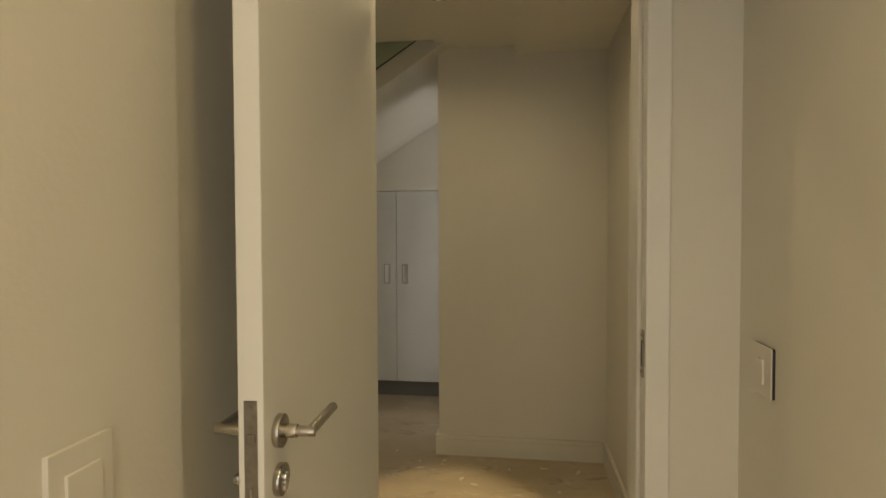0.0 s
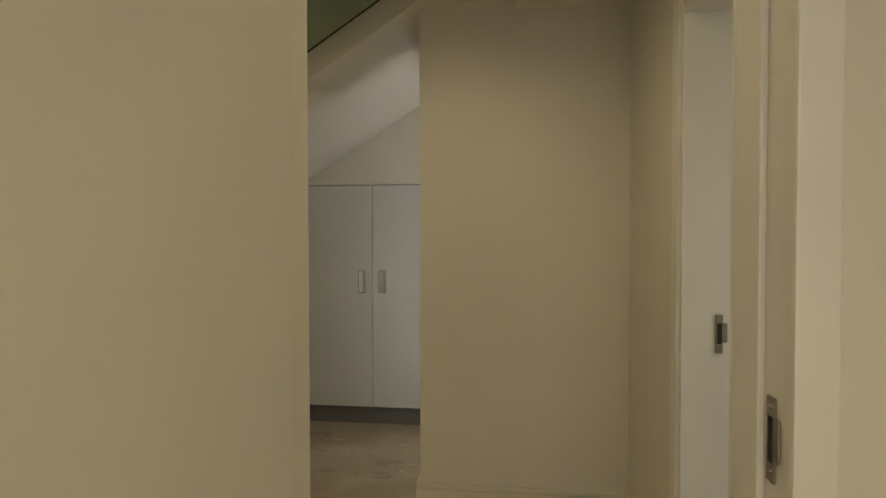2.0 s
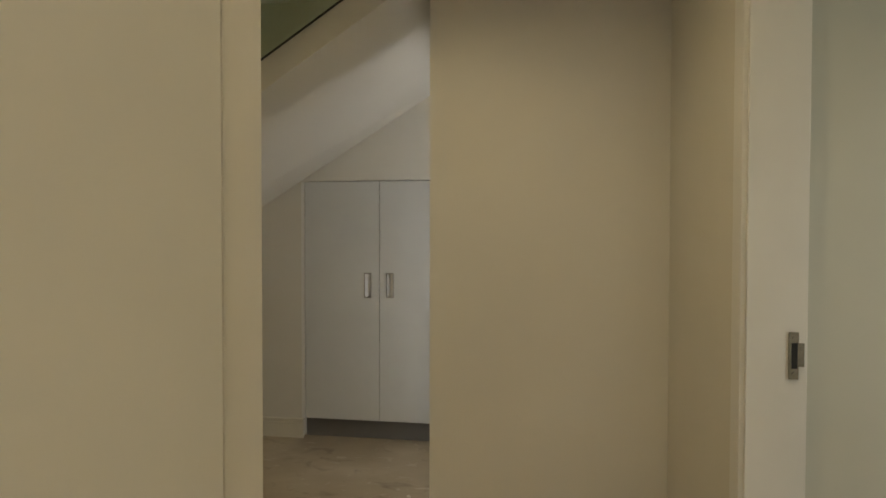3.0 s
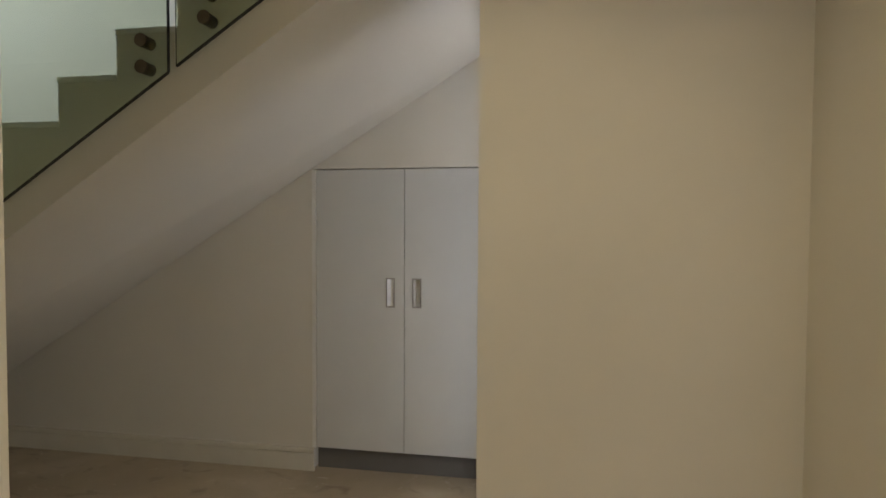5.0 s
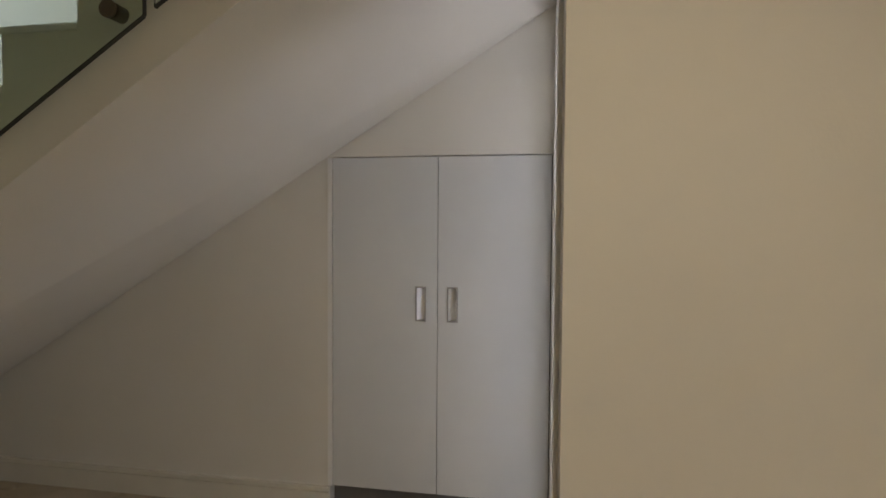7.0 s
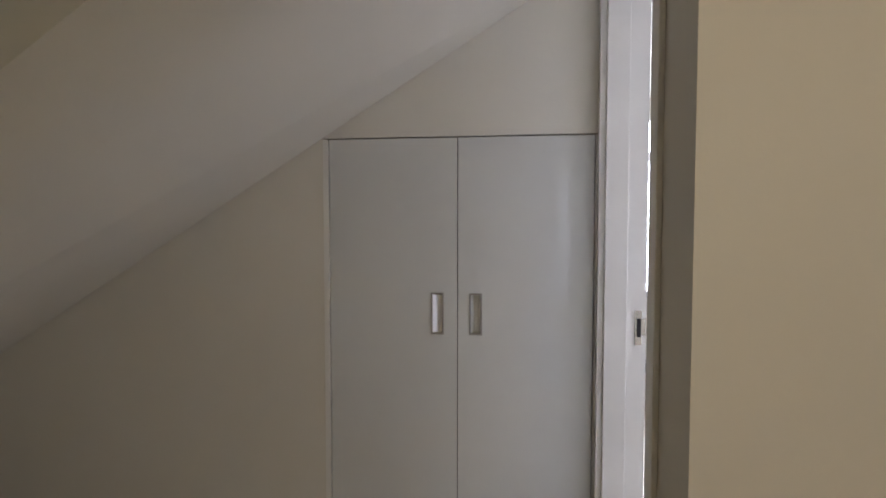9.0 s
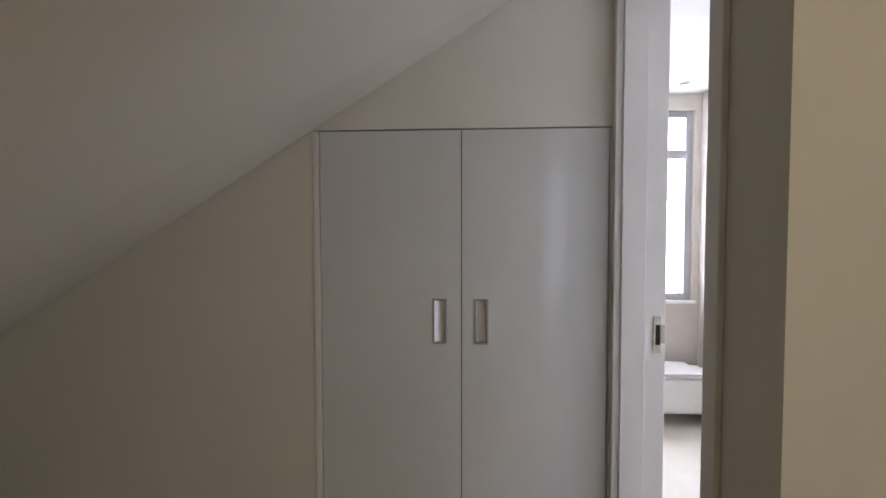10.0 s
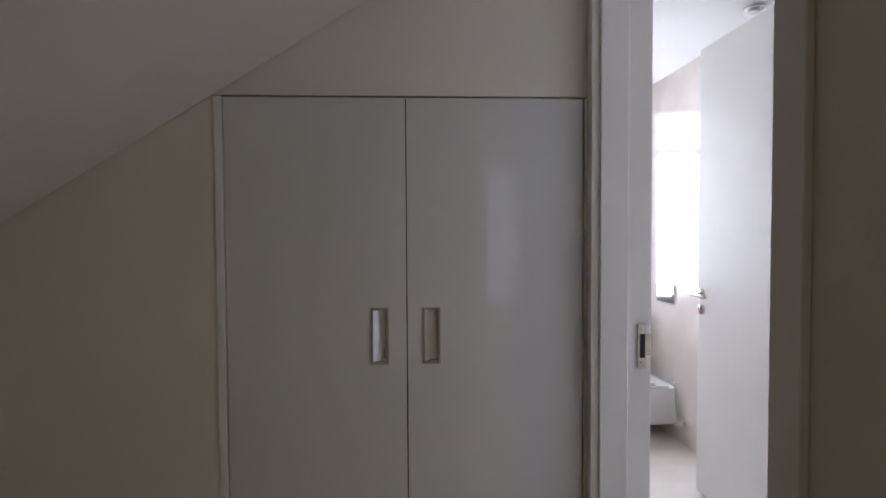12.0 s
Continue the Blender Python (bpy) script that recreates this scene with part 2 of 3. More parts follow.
# ceilings
structure("ceiling_lobby", [(1.60, XC, Y1, YB, CLOW, 2.9)], CEIL, "cream dropped lobby ceiling", "ceiling")
structure("ceiling_hall", [(-4.2, 1.60, Y1, -1.365, CUP, 2.9), (XD, 1.60, -1.365, YB, CUP, 2.9)], CEIL, "cream hall ceiling beside the stairwell", "ceiling")
structure("ceiling_room", [(0.6, XC2, -6.4, Y1R, 2.6, 2.75)], CEIL, "cream room ceiling", "ceiling")
structure("ceiling_stairwell", [(-4.35, XB, Y1R, 0.15, TOP, TOP + 0.15)], CEIL, "white ceiling above the stairwell", "ceiling")
structure("ceiling_bathroom", [(XB, 2.32, YB2, 2.41, 2.45, 2.6)], WHITE, "white bathroom ceiling", "ceiling")
structure("ceiling_side_room", [(XC2, 4.5, -5.0, -1.42, 2.6, 2.75)], CEIL, "white side room ceiling", "ceiling")


# skirting boards
def skirting(name, x0, x1, y0, y1, h=0.13, label="cream painted skirting board"):
    bm = bmesh.new()
    add_box(bm, x0, x1, y0, y1, 0.0, h - 0.029, 0.0)
    add_box(bm, x0, x1, y0, y1, h - 0.024, h, 0.004)
    if x1 - x0 > y1 - y0:
        front = y1 in (0.0, YB)
        add_box(bm, x0 + 0.001, x1 - 0.001, y0 + (0.006 if front else 0), y1 - (0 if front else 0.006), h - 0.030, h - 0.022)
    else:
        front = x1 in (XD, XC, 2.205)
        add_box(bm, x0 + (0.006 if front else 0), x1 - (0 if front else 0.006), y0 + 0.001, y1 - 0.001, h - 0.030, h - 0.022)
    return tagged(new(name, mesh_of(name, bm, SKIRT)), label, "skirting", kind="structure")


skirting("baseboard_stairs", -3.4, 0.016, -0.02, 0.0, 0.135)
skirting("baseboard_pier", XD - 0.02, XC - 0.02, YB - 0.02, YB)
skirting("baseboard_side", XC - 0.02, XC, -1.965, YB)
skirting("baseboard_bath_wall", XD - 0.02, XD, YB, -0.97)
skirting("baseboard_hall", -4.1, 1.08, Y1, Y1 + 0.02)
skirting("baseboard_room", 2.185, 2.205, -6.4, Y1R)
skirting("baseboard_room_left", 1.09, 1.11, -6.4, -3.88)


# ---- door frames ----
def frame_piece(bm, *b):
    add_box(bm, *b, bevel=0.003)


def first_door_frame():
    root = tagged(new("door_frame_first"), "cream painted wooden door frame around the open door", "door frame", kind="structure")
    for side, x0, x1 in (("lining", DJ0 - 0.03, DJ0), ("lining", DJ1, DJ1 + 0.03)):
        bm = bmesh.new()
        frame_piece(bm, x0, x1, Y1R - 0.004, Y1 + 0.004, 0, HEAD)
        s = 1 if x0 < 1.5 else -1
        xa = x1 if s > 0 else x0
        frame_piece(bm, min(xa, xa + s * 0.012), max(xa, xa + s * 0.012), -3.10, Y1 - 0.002, 0, HEAD)
        part(side, bm, TRIM, root)
    bm = bmesh.new()
    frame_piece(bm, DJ0 - 0.03, DJ1 + 0.03, Y1R - 0.004, Y1 + 0.004, HEAD, HEAD + 0.03)
    part("head_lining", bm, TRIM, root)
    for y0, y1 in ((Y1, Y1 + 0.016), (Y1R - 0.016, Y1R)):
        for x0, x1 in ((DJ0 - 0.075, DJ0 - 0.012), (DJ1 - 0.012, DJ1 + 0.048)):
            bm = bmesh.new()
            frame_piece(bm, x0, x1, y0, y1, 0, HEAD + 0.02)
            part("architrave", bm, TRIM, root)
    return root


def side_frame(name, xa, xb, ya, yb, label, head, back=0.004):
    """A frame in a wall that runs along y: linings, stops and architraves."""
    root = tagged(new(name), label, "door frame", kind="structure")
    for y0, y1 in ((ya - 0.002, ya + 0.025), (yb - 0.025, yb + 0.002)):
        bm = bmesh.new()
        frame_piece(bm, xa - 0.004, xb + back, y0, y1, 0, head)
        part("lining", bm, TRIM, root)
    bm = bmesh.new()
    frame_piece(bm, xa - 0.004, xb + 0.004, ya, yb, head - 0.004, head + 0.02)
    part("head_lining", bm, TRIM, root)
    return root


# bathroom door frame
bath_frame = side_frame("door_frame_bathroom", XD, XB, -0.913, -0.03, "white painted bathroom door frame with strike plate", 2.41, 0.022)
for y0, y1 in ((-0.968, -0.901),):
    bm = bmesh.new()
    frame_piece(bm, XD - 0.014, XD, y0, y1, 0, 2.47)
    part("architrave", bm, TRIM, bath_frame)
bm = bmesh.new()
frame_piece(bm, XD + 0.02, XD + 0.105, -0.068, -0.054, 0, 2.405)
part("door_stop", bm, TRIM, bath_frame)
side_door_frame = side_frame("door_frame_side_room", XC, XC2, -2.865, -2.015, "cream painted side room door frame with strike plate", HEAD)
for y0, y1 in ((-2.90, -2.848), (-2.032, -1.965)):
    bm = bmesh.new()
    frame_piece(bm, XC - 0.018, XC, y0, y1, 0, HEAD + 0.06)
    part("architrave", bm, TRIM, side_door_frame)
first_frame = first_door_frame()


def strike_plate(label):
    """A plate in the x-z plane that faces -y, with a mouth whose shade is a near-black slab, and a bent lip."""
    root = thing("strike_plate", label, "strike plate", "door strike plates")
    bm = bmesh.new()
    for b in ((-0.012, -0.006, -0.066, 0.066), (0.010, 0.013, -0.066, 0.066), (-0.006, 0.010, 0.036, 0.066), (-0.006, 0.010, -0.066, -0.036)):
        add_box(bm, b[0], b[1], -0.002, 0.002, b[2], b[3])
    part("plate", bm, STEEL, root)
    bm = bmesh.new()
    add_box(bm, -0.006, 0.010, -0.0008, 0.002, -0.036, 0.036)
    part("latch_mouth", bm, DARK, root)
    bm = bmesh.new()
    add_box(bm, 0.013, 0.028, -0.002, 0.001, -0.03, 0.036, 0.001)
    part("lip", bm, STEEL, root)
    for z in (0.05, -0.05):
        bm = bmesh.new()
        add_tube(bm, (0.0, -0.004, z), (0.0, 0.0, z), 0.004, segments=12)
        part("screw", bm, STEEL, root)
    return root


place(strike_plate("steel strike plate on the bathroom door frame"), pose(1.262, -0.058, 1.05))
place(strike_plate("steel strike plate on the side room door frame"), pose(2.286, -2.043, 1.08))
place(strike_plate("steel strike plate on the first door's frame"), pose(DJ1 - 0.003, -3.128, 1.10, 0, 0, -90))


# ---- first door, standing open ----
def lever_set(root, side):
    """Rosettes and a mitred lever on one face of a door, built at the face y = 0, pointing along -y, the lever towards +x."""
    s = side
    bm = bmesh.new()
    add_tube(bm, (0, 0, 0), (0, -0.011 * s, 0), 0.027, segments=32, bevel=0.002)
    part("rosette", bm, STEEL, root, smooth=True)
    bm = bmesh.new()
    add_tube(bm, (0, -0.008 * s, 0), (0, -0.063 * s, 0), 0.0085, bevel=0.001)
    add_tube(bm, (0, -0.010 * s, 0), (0, -0.034 * s, 0), 0.0112, bevel=0.001)
    add_tube(bm, (0.0, -0.055 * s, 0), (0.128, -0.055 * s, 0), 0.0085, bevel=0.0008)
    part("lever", bm, STEEL, root, "brushed steel lever handle", smooth=True)
    bm = bmesh.new()
    add_tube(bm, (0, 0, -0.080), (0, -0.011 * s, -0.080), 0.026, segments=32, bevel=0.002)
    part("keyhole_rosette", bm, STEEL, root, smooth=True)
    bm = bmesh.new()
    add_tube(bm, (0, -0.010 * s, -0.075), (0, -0.016 * s, -0.075), 0.008, segments=16, bevel=0.001)
    add_box(bm, -0.005, 0.005, min(-0.01 * s, -0.015 * s), max(-0.01 * s, -0.015 * s), -0.098, -0.076, 0.001)
    part("lock_cylinder", bm, CHROME, root, smooth=True)


def door_leaf(name, width, height, label):
    """A flush door: the hinge edge at x = 0, the leaf along +x, faces at y = 0 and y = 0.041."""
    root = thing(name, label, "door")
    bm = bmesh.new()
    add_box(bm, 0, width, 0, 0.041, 0.008, height, 0.0025)
    part("leaf", bm, DOORP, root)
    return root


LEAF_W, HZ = 0.785, 1.125
door1 = door_leaf("open_door", LEAF_W, 2.165, "white painted flush door standing open with steel lever handles")
bm = bmesh.new()
add_box(bm, LEAF_W - 0.0005, LEAF_W + 0.0016, 0.010, 0.031, HZ - 0.155, HZ + 0.055, 0.0005)
plate = part("lock_faceplate", bm, DIMSTEEL, door1, "steel lock faceplate coloured dark for the dim surroundings it reflects")
for z in (HZ + 0.043, HZ + 0.013, HZ - 0.14):
    bm = bmesh.new()
    add_tube(bm, (LEAF_W + 0.001, 0.0205, z), (LEAF_W + 0.0028, 0.0205, z), 0.0035, segments=12)
    part("screw", bm, DIMSTEEL, plate)
bm = bmesh.new()
add_box(bm, LEAF_W, LEAF_W + 0.0035, 0.014, 0.027, HZ - 0.012, HZ + 0.004, 0.002)
part("latch_bolt", bm, DIMSTEEL, plate)
bm = bmesh.new()
add_box(bm, LEAF_W + 0.001, LEAF_W + 0.003, 0.018, 0.023, HZ - 0.118, HZ - 0.080, 0.0008)
part("deadbolt", bm, STEEL, plate)
for s, yoff in ((1, 0.0), (-1, 0.041)):
    before = set(door1.children)
    lever_set(door1, s)
    for o in [c for c in door1.children if c not in before]:
        o.matrix_basis = Matrix.Translation((LEAF_W - 0.053, yoff, HZ - 0.009)) @ Matrix.Diagonal((-1, 1, 1, 1))
bm = bmesh.new()
add_tube(bm, (LEAF_W - 0.053, 0.05, HZ - 0.089), (LEAF_W - 0.053, 0.068, HZ - 0.089), 0.007, segments=16)
add_box(bm, LEAF_W - 0.066, LEAF_W - 0.040, 0.060, 0.070, HZ - 0.096, HZ - 0.082, 0.003)
part("thumb_turn", bm, STEEL, door1, "small steel thumb turn", smooth=True)
# the leaf's seen face turns to the walker's side
ang = math.degrees(math.atan2(-0.79, 0.043))
door1.matrix_basis = Matrix.Translation((1.215, -3.145, 0)) @ Matrix.Rotation(radians(ang), 4, 'Z') @ Matrix.Diagonal((1, -1, 1, 1))


# ---- switches ----
def light_switch(label, rim, rocker):
    """A plate that faces +y at y = 0."""
    root = thing("light_switch", label, "light switch", "light switches")
    bm = bmesh.new()
    add_box(bm, -0.0505, 0.0505, 0.0, 0.0065, -0.0565, 0.0565)
    part("backing", bm, rim, root)
    bm = bmesh.new()
    add_box(bm, -0.052, 0.052, 0.0065, 0.0095, -0.058, 0.058, 0.001)
    part("switch_plate", bm, PLASTIC, root)
    bm = bmesh.new()
    add_box(bm, -rocker, rocker, 0.009, 0.014, -0.032, 0.026, 0.0015)
    part("rocker", bm, PLASTIC, root)
    return root


place(light_switch("cream plastic light switch with a dark rim on the painted wall", RUBBER, 0.016), pose(2.205, -3.354, 1.117, 0, 0, 90))
place(light_switch("cream plastic light switch with a wide rocker on the painted wall", PLASTIC, 0.029), pose(1.09, -4.10, 1.116, 0, 0, -90))


# ---- under-stair cupboard ----
def cupboard():
    root = thing("under_stair_cupboard", "glossy light grey cupboard with two doors built under the stairs", "cupboard")
    bm = bmesh.new()
    add_box(bm, 0.004, 1.109, 0.026, 0.6, 0.136, 1.797)
    part("carcass", bm, CARC, root)
    bm = bmesh.new()
    add_box(bm, 0.016, 1.11, 0.05, 0.068, 0.0, 0.134)
    part("plinth", bm, PLINTH, root, "dark grey recessed plinth")
    for x0, x1 in ((0.0, 0.0225), (1.1045, 1.1125)):
        bm = bmesh.new()
        add_box(bm, x0, x1, -0.004, 0.03, 0.138, 1.795, 0.001)
        part("side_filler", bm, TRIM, root)
    for x0, x1, hx in ((0.0265, 0.5605, 0.479), (0.564, 1.1005, 0.636)):
        h0, h1, k0, k1 = hx - 0.025, hx + 0.025, 0.995, 1.163
        bm = bmesh.new()
        z0, z1, ya, yb = 0.14, 1.7945, 0.001, 0.021
        for b in ((x0, h0, z0, z1), (h1, x1, z0, z1), (h0, h1, z0, k0), (h0, h1, k1, z1)):
            add_box(bm, b[0], b[1], ya, yb, b[2], b[3])
        bmesh.ops.remove_doubles(bm, verts=bm.verts, dist=0.0001)
        door = part("door", bm, LACQ, root)
        bm = bmesh.new()
        w = 0.006
        for b in ((h0 - 0.002, h0 + w, k0 - 0.002, k1 + 0.002), (h1 - w, h1 + 0.002, k0 - 0.002, k1 + 0.002), (h0 + w, h1 - w, k1 - w, k1 + 0.002), (h0 + w, h1 - w, k0 - 0.002, k0 + w)):
            add_box(bm, b[0], b[1], -0.002, 0.019, b[2], b[3], 0.0008)
        part("pull_frame", bm, PULLRIM, door, "grey metal rim of the recessed pull")
        bm = bmesh.new()
        # bend and metal differ by pull to imitate the light on each
        bend = (h0 + 0.028, 0.013) if hx < 0.55 else (h0 + 0.016, 0.015)
        run = [(h0 + 0.004, -0.001), bend, (h1 - 0.004, 0.017)]
        low = [bm.verts.new((x, y, k0 + 0.001)) for x, y in run]
        high = [bm.verts.new((x, y, k1 - 0.001)) for x, y in run]
        for q in range(2):
            bm.faces.new((low[q], low[q + 1], high[q + 1], high[q]))
        part("recessed_handle", bm, PULL_LIT if hx < 0.55 else PULL_DULL, door, "brushed steel recessed pull")
    return root


cupboard()

# ---- staircase ----
RUN, RISE = 0.246, 0.162
NX, NZ = -0.198, 2.143      # one nosing on the open side


def soffit_near(x):
    return 1.845 + 0.648 * x


def soffit_far(x):
    return 1.80 + 0.615 * x


def staircase():
    root = thing("staircase", "cream plastered staircase with white treads and sloped underside", "staircase")
    n0, n1 = -13, 6
    steps = []
    for i in range(n0, n1):
        x, z = NX + i * RUN, NZ + i * RISE
        if x > XD - 0.03:
            break
        steps.append((x, z))
    zig = []
    for x, z in steps:
        zig += [(x, z - RISE), (x, z)]
    zig.append((XD - 0.003, steps[-1][1]))
    x_foot = steps[0][0]
    bottom = [(XD - 0.003, soffit_near(XD)), (-1.845 / 0.648, 0.0), (x_foot, 0.0)]
    bm = bmesh.new()
    va, vb = [], []
    for x, z in zig + bottom:
        va.append(bm.verts.new((x, YS, max(z, 0.0))))
    for x, z in zig:
        vb.append(bm.verts.new((x, -0.003, max(z, 0.0))))
    for x, z in ((XD - 0.003, soffit_far(XD)), (-1.80 / 0.615, 0.0), (x_foot, 0.0)):
        vb.append(bm.verts.new((x, -0.003, max(z, 0.0))))
    bm.faces.new(va)
    bm.faces.new(vb[::-1])
    n = len(va)
    for i in range(n):
        j = (i + 1) % n
        bm.faces.new((va[j], va[i], vb[i], vb[j]))
    bmesh.ops.remove_doubles(bm, verts=bm.verts, dist=0.0005)
    bmesh.ops.recalc_face_normals(bm, faces=bm.faces)
    bmesh.ops.triangulate(bm, faces=bm.faces)
    part("flight", bm, PAINT, root)
    bm = bmesh.new()
    add_prism(bm, [(XD - 0.002, soffit_near(XD - 0.002)), ((CUP - 1.845) / 0.648, CUP), (XD - 0.002, CUP)], YS, YB - 0.001)
    part("stringer_end", bm, PAINT, root)
    for x, z in steps:
        bm = bmesh.new()
        add_box(bm, x - 0.004, min(x + RUN, XD - 0.004), YS - 0.003, -0.004, z + 0.001, z + 0.022, 0.003)
        part("tread", bm, TRIM, root)
    for x, z in steps[1:]:
        bm = bmesh.new()
        add_box(bm, x - 0.012, x - 0.001, YS + 0.02, -0.02, z - RISE + 0.023, z, 0.0)
        part("riser", bm, TRIM, root)
    return root


staircase()
YG = -1.345


def glass_bottom(x):
    return 1.966 + 0.648 * x


def glass_panel(x0, x1, pins):
    root = thing("glass_balustrade_panel", "green tinted glass balustrade panel bolted to the staircase", "balustrade", "glass balustrade panels")
    bm = bmesh.new()
    add_prism(bm, [(x0, glass_bottom(x0)), (x1, glass_bottom(x1)), (x1, glass_bottom(x1) + 1.25), (x0, glass_bottom(x0) + 1.25)], YG - 0.006, YG + 0.006)
    part("glass_pane", bm, GLASS, root)
    bm = bmesh.new()
    add_prism(bm, [(x0, glass_bottom(x0) - 0.005), (x1, glass_bottom(x1) - 0.005), (x1, glass_bottom(x1) - 0.001), (x0, glass_bottom(x0) - 0.001)], YG - 0.006, YG + 0.006)
    part("edge", bm, RUBBER, root, "dark polished bottom edge")
    bm = bmesh.new()
    add_box(bm, x1 + 0.0005, x1 + 0.003, YG - 0.006, YG + 0.006, glass_bottom(x1), glass_bottom(x1) + 1.25)
    part("edge", bm, RUBBER, root, "dark polished side edge")
    for x in pins:
        for dz in (0.083, 0.175):
            z = glass_bottom(x) + dz
            bm = bmesh.new()
            add_tube(bm, (x, YG + 0.0065, z), (x, YS - 0.001, z), 0.022, segments=28)
            add_tube(bm, (x, YG - 0.0065, z), (x, YG - 0.016, z), 0.024, segments=28, bevel=0.002)
            part("standoff", bm, BRONZE, root, "round dark bronze standoff fixing", smooth=True)
    return root


glass_panel(-0.93, 0.038, (-0.80, -0.059))
glass_panel(0.071, 1.08, (0.183, 0.95))
glass_panel(-1.93, -0.958, (-1.80, -1.08))

# stair hall window
win = tagged(new("window_stairs"), "tall white framed stairwell window", "window", kind="structure")
for b in ((-2.7, -2.65, 3.2, 5.0), (-0.35, -0.3, 3.2, 5.0), (-2.65, -0.35, 3.2, 3.25), (-2.65, -0.35, 4.95, 5.0), (-1.53, -1.48, 3.25, 4.95)):
    bm = bmesh.new()
    add_box(bm, -4.3, -4.24, b[0], b[1], b[2], b[3], 0.003)
    part("window_frame", bm, TRIM, win)


# ---- downlights ----
def downlight(x, y, z, watts, color=WARM, seen=2.0, angle=130):
    root = thing("downlight", "small round recessed ceiling downlight, switched on", "downlight", "recessed downlights")
    bm = bmesh.new()
    r = bmesh.ops.create_circle(bm, segments=40, radius=0.046)
    inner = bmesh.ops.create_circle(bm, segments=40, radius=0.034)
    bmesh.ops.bridge_loops(bm, edges=bm.edges)
    ext = bmesh.ops.extrude_face_region(bm, geom=bm.faces[:])
    bmesh.ops.translate(bm, vec=(0, 0, -0.006), verts=[g for g in ext["geom"] if isinstance(g, bmesh.types.BMVert)])
    bmesh.ops.recalc_face_normals(bm, faces=bm.faces)
    part("trim_ring", bm, STEEL, root)
    bm = bmesh.new()
    add_tube(bm, (0, 0, -0.001), (0, 0, -0.003), 0.033, segments=32)
    lens = bpy.data.materials.new("lamp_lens")
    lens.use_nodes = True
    lb = lens.node_tree.nodes["Principled BSDF"]
    lb.inputs["Emission Color"].default_value = (*color, 1)
    lb.inputs["Emission Strength"].default_value = seen
    part("lens", bm, lens, root)
    root.matrix_basis = pose(x, y, z)
    spot("downlight_beam", x, y, z - 0.012, watts, color, angle)
    return root


downlight(1.62, -5.5, 2.6, 90)
downlight(1.62, -4.3, 2.6, 25)
downlight(1.24, -1.97, CUP, 13, angle=165)
spot("downlight_narrow_beam", 1.24, -1.97, CUP - 0.012, 130, angle=28).data.spot_blend = 0.6
# unseen fixture, added to lift the stringer, glass and bathroom door wall
downlight(-1.7, -2.05, CUP, 12, angle=165)
# second lobby fixture, unseen: added to light the pier wall more evenly
downlight(1.45, -2.62, CUP, 21, angle=165)
downlight(3.2, -2.9, 2.6, 42, (1.0, 0.9, 0.75))

# ---- side room wardrobe ----
ward = thing("wardrobe", "tall glossy pale wardrobe beside the side room door", "wardrobe")
bm = bmesh.new()
add_box(bm, 2.335, 4.4, -1.97, -1.43, 0.0, 2.58)
part("carcass", bm, CARC, ward)
for i in range(3):
    bm = bmesh.new()
    add_box(bm, 2.337 + i * 0.69, 2.337 + i * 0.69 + 0.685, -1.992, -1.972, 0.07, 2.57, 0.001)
    part("door", bm, WARDROBE, ward)

# ---- bathroom ----
glow = bpy.data.materials.new("hazy_sky")
glow.use_nodes = True
gb = glow.node_tree.nodes["Principled BSDF"]
gb.inputs["Emission Color"].default_value = (0.95, 0.98, 1.0, 1)
gb.inputs["Emission Strength"].default_value = 2.2
bm = bmesh.new()
add_box(bm, -2.0, 6.0, 6.0, 6.05, -2.0, 6.0)
tagged(new("backdrop_sky", mesh_of("backdrop_sky", bm, glow)), "bright hazy sky outside the bathroom window", "sky", kind="structure")
bm = bmesh.new()
add_box(bm, -1.0, 4.5, -9.05, -9.0, -1.0, 4.0)
leafy = material("garden_green", (0.10, 0.17, 0.06), (0.25, 0.33, 0.2), 0.9, scale=2.5, bump=0)
tagged(new("backdrop_garden", mesh_of("backdrop_garden", bm, leafy)), "blurred green garden outside the room window", "garden", kind="structure")
bw = tagged(new("window_bathroom"), "grey aluminium framed bathroom window with a transom", "window", kind="structure")
for b in ((1.35, 1.39, 0.84, 2.32), (2.215, 2.27, 0.84, 2.32), (1.39, 2.215, 0.84, 0.89), (1.39, 2.215, 2.27, 2.32), (1.39, 2.215, 1.95, 2.02), (1.80, 1.84, 0.89, 1.95)):
    bm = bmesh.new()
    add_box(bm, b[0], b[1], 2.45, 2.50, b[2], b[3], 0.003)
    part("window_frame", bm, ALU, bw)
for b in ((1.39, 1.80, 0.89, 1.95), (1.84, 2.215, 0.89, 1.95), (1.39, 2.215, 2.02, 2.27)):
    bm = bmesh.new()
    add_box(bm, b[0], b[1], 2.472, 2.478, b[2], b[3])
    pane = part("pane", bm, CLEAR, bw)
    pane.visible_shadow = False
bm = bmesh.new()
add_box(bm, 1.33, 2.29, 2.37, 2.45, 0.815, 0.838, 0.003)
part("window_sill", bm, TRIM, bw)
# unseen frame and pane, added to house the fill light by the door
vw = tagged(new("window_vestibule"), "added unseen window frame around the fill light beside the bathroom door", "window", kind="structure")
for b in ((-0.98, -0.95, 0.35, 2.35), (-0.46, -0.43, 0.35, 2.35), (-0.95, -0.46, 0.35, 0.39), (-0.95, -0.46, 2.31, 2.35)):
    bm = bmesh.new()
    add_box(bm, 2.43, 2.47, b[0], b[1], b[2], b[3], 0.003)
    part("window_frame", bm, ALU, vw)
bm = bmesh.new()
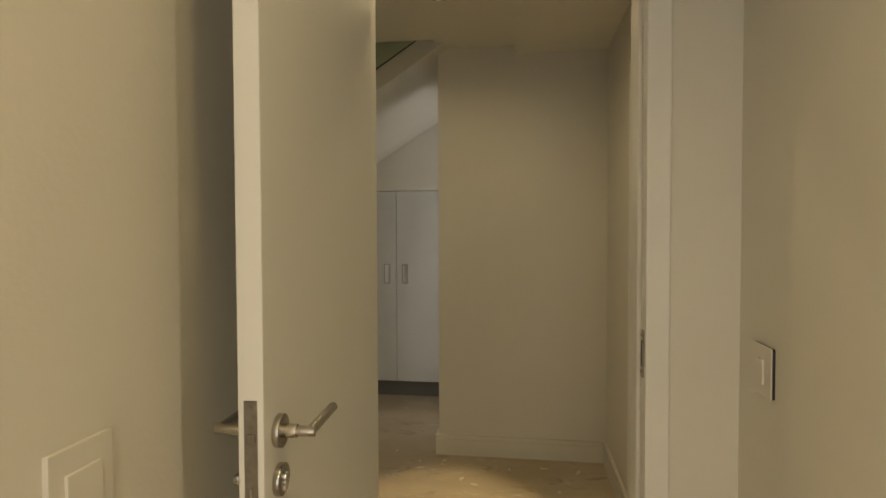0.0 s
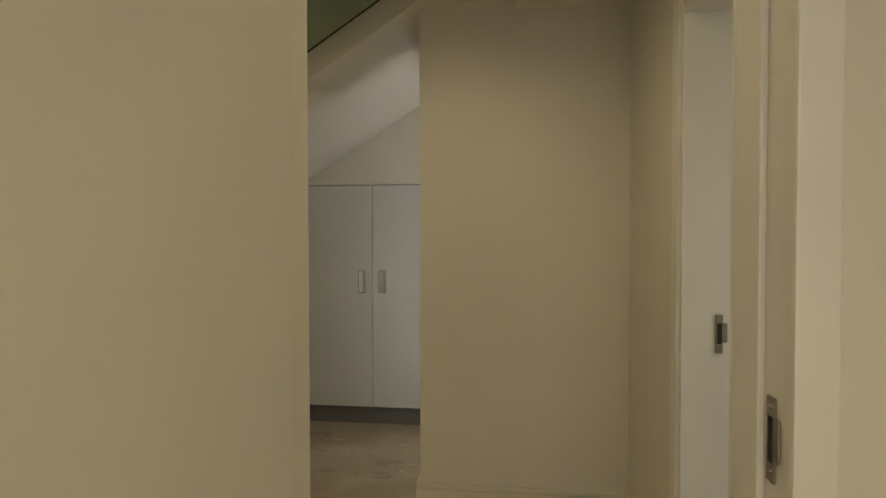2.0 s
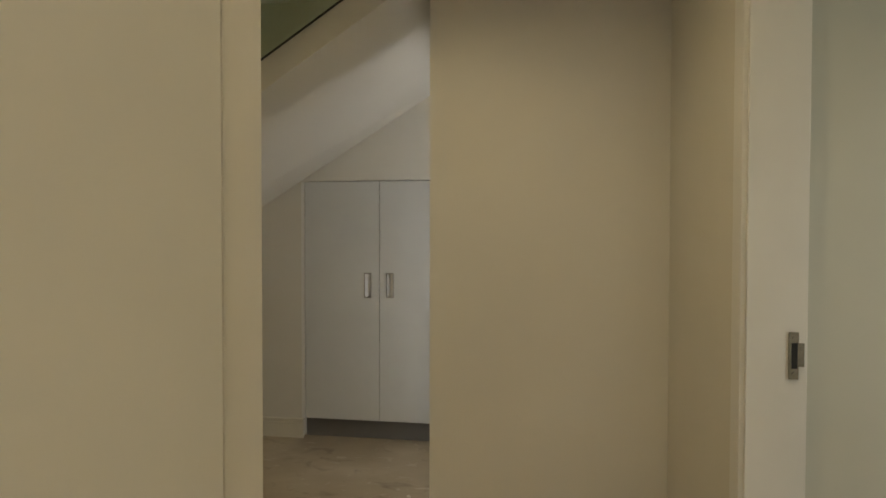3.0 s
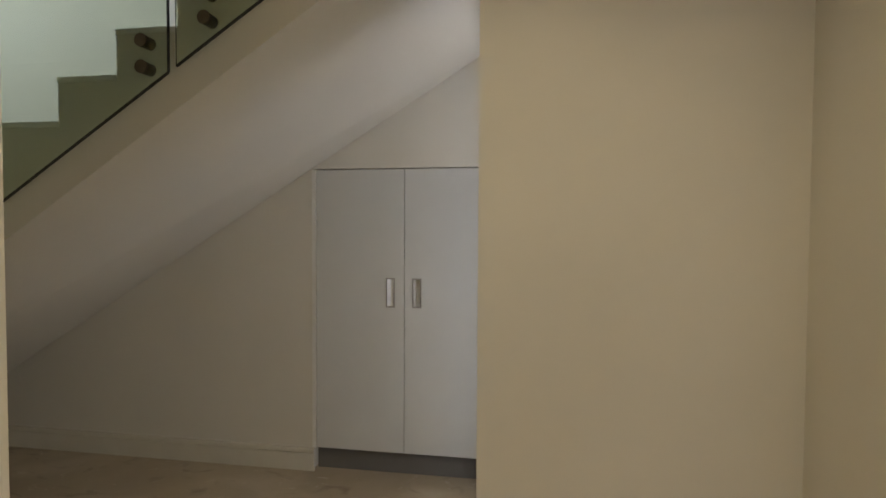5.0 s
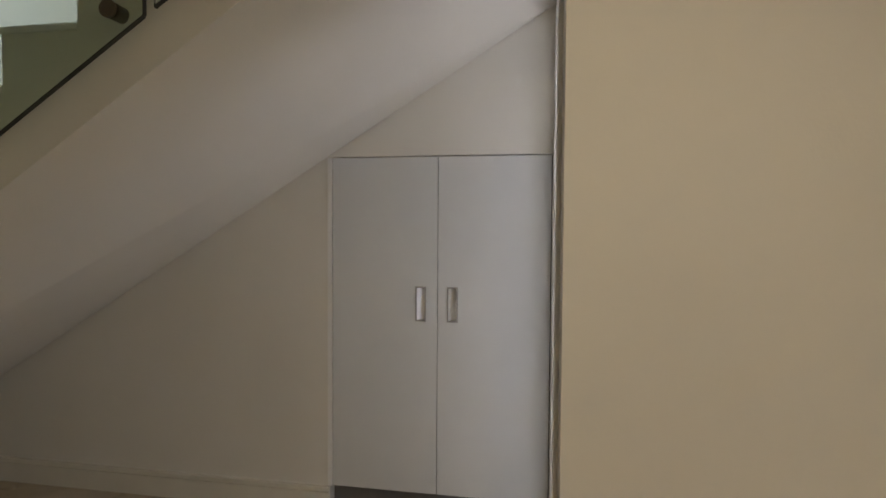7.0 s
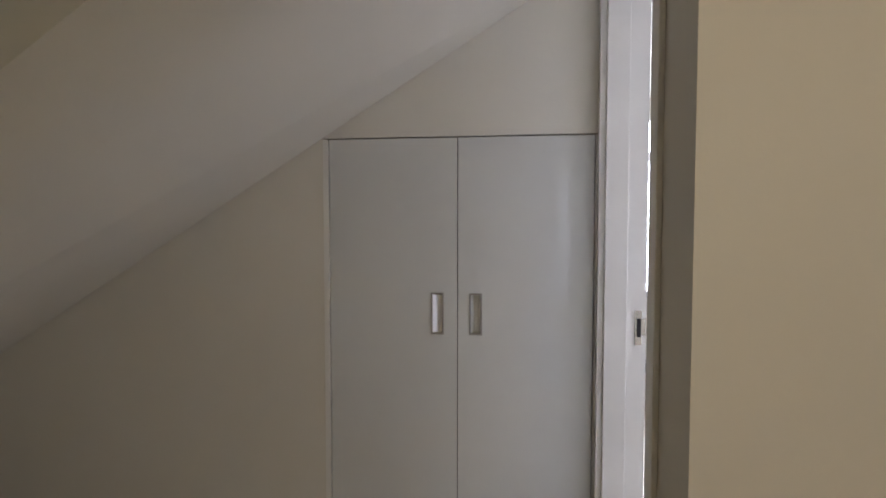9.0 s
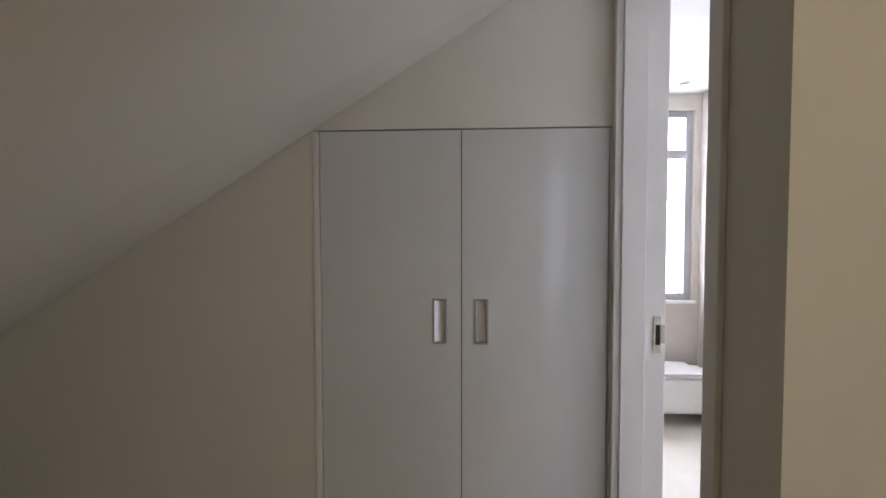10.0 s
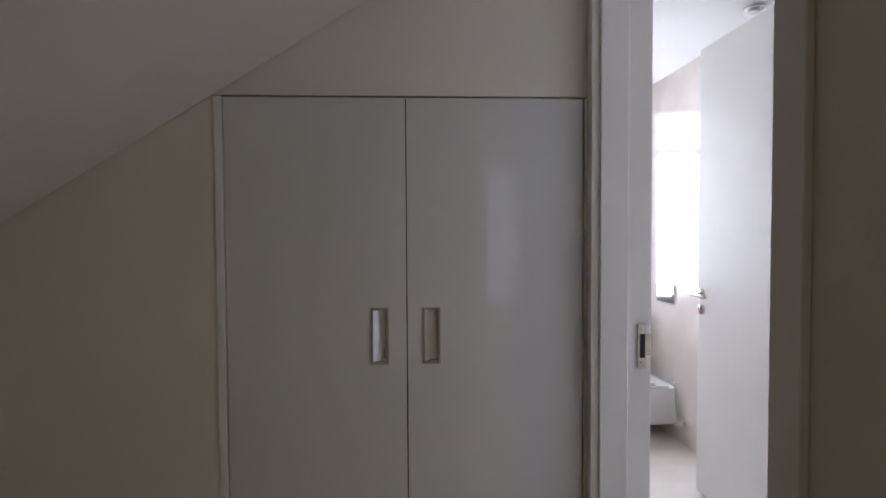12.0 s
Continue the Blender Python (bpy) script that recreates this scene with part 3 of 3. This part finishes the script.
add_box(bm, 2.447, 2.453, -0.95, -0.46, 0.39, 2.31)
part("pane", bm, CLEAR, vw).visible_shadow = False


def wall_toilet():
    """Wall-hung toilet, built pointing along -x from the wall at x = 0."""
    root = thing("toilet", "white wall-hung toilet with closed square lid", "toilet")
    bm = bmesh.new()
    add_box(bm, -0.52, 0.0, -0.18, 0.18, 0.15, 0.405, 0.0)
    for v in bm.verts:
        if v.co.z < 0.3:
            if v.co.x < -0.3:
                v.co.x += 0.07
            v.co.y *= 0.94
    bmesh.ops.bevel(bm, geom=bm.edges[:], offset=0.018, segments=4, affect='EDGES', profile=0.5)
    part("bowl", bm, PORC, root, smooth=True)
    bm = bmesh.new()
    add_box(bm, -0.53, -0.06, -0.183, 0.183, 0.409, 0.420, 0.004)
    part("seat", bm, PORC, root)
    bm = bmesh.new()
    add_box(bm, -0.53, -0.15, -0.183, 0.183, 0.424, 0.446, 0.008)
    part("lid", bm, PORC, root)
    return root


place(wall_toilet(), pose(2.317, 2.07, -0.055))
fp = thing("flush_plate", "chrome dual flush plate on the tiled wall", "flush plate")
bm = bmesh.new()
add_box(bm, 2.309, 2.3195, 1.94, 2.2, 0.895, 1.025, 0.002)
part("plate", bm, CHROME, fp)
for y0, y1 in ((1.955, 2.065), (2.075, 2.185)):
    bm = bmesh.new()
    add_box(bm, 2.304, 2.309, y0, y1, 0.94, 1.012, 0.001)
    part("button", bm, CHROME, fp)
valve = thing("angle_valve", "chrome angle valve with hose on the bathroom wall", "valve")
bm = bmesh.new()
add_tube(bm, (2.319, 1.80, 0.14), (2.25, 1.80, 0.14), 0.012, segments=16)
add_tube(bm, (2.319, 1.80, 0.14), (2.312, 1.80, 0.14), 0.026, segments=20)
part("valve_body", bm, CHROME, valve, smooth=True)
bm = bmesh.new()
add_tube(bm, (2.27, 1.80, 0.14), (2.27, 1.84, 0.40), 0.006, segments=12)
part("hose", bm, CHROME, valve, smooth=True)
door_b = door_leaf("bathroom_inner_door", 0.80, 2.33, "white flush door standing open against the bathroom wall")
lever_set(door_b, -1)
for o in [c for c in door_b.children if not c.name.startswith("leaf")]:
    o.matrix_basis = Matrix.Translation((0.755, 0.041, 1.06)) @ Matrix.Diagonal((-1, 1, 1, 1))
door_b.matrix_basis = pose(2.122, 0.385, 0, 0, 0, 90)
bath_spots = ((2.06, 2.06), (2.2, 0.92))
for x, y in bath_spots:
    r = thing("bathroom_downlight", "small round chrome bathroom downlight, switched off", "downlight", "bathroom downlights")
    bm = bmesh.new()
    add_tube(bm, (x, y, 2.449), (x, y, 2.437), 0.045, segments=32, bevel=0.003)
    part("trim_ring", bm, CHROME, r, smooth=True)
    bm = bmesh.new()
    add_tube(bm, (x, y, 2.436), (x, y, 2.425), 0.03, segments=32, bevel=0.003)
    part("lens", bm, PORC, r, smooth=True)


# ---- plaster chips left on the hall floor ----
def plaster_chip(x, y, half, seed):
    """A thin broken flake with an uneven outline."""
    rng = random.Random(seed)
    n = rng.randint(7, 10)
    turn = rng.uniform(0, math.pi)
    outline = []
    for k in range(n):
        a = 2 * math.pi * k / n
        r = 0.8 * half * rng.uniform(0.35, 1.25)
        px, py = r * math.cos(a), 0.5 * r * math.sin(a)
        outline.append((px * math.cos(turn) - py * math.sin(turn), px * math.sin(turn) + py * math.cos(turn)))
    bm = bmesh.new()
    low = [bm.verts.new((px, py, 0.0005)) for px, py in outline]
    top = [bm.verts.new((px * 0.8, py * 0.8, rng.uniform(0.003, 0.006))) for px, py in outline]
    bm.faces.new(low[::-1])
    bm.faces.new(top)
    for k in range(n):
        j = (k + 1) % n
        bm.faces.new((low[k], low[j], top[j], top[k]))
    ob = new("plaster_chip", mesh_of("plaster_chip", bm, CHIP))
    ob.matrix_basis = pose(x, y, 0)
    return tagged(ob, "small broken flake of pale plaster on the floor", "plaster chip", "plaster chips on the floor")


for k, (x, y, half) in enumerate(((0.93, -0.78, 0.032), (0.83, -1.19, 0.037), (1.04, -1.43, 0.051), (1.01, -1.33, 0.035), (1.16, -1.3, 0.039), (1.16, -1.36, 0.021), (1.57, -1.38, 0.027), (1.77, -1.34, 0.038), (1.98, -1.36, 0.053), (1.85, -1.64, 0.021), (1.3, -1.54, 0.036), (1.38, -1.61, 0.035))):
    plaster_chip(x, y, half, k)
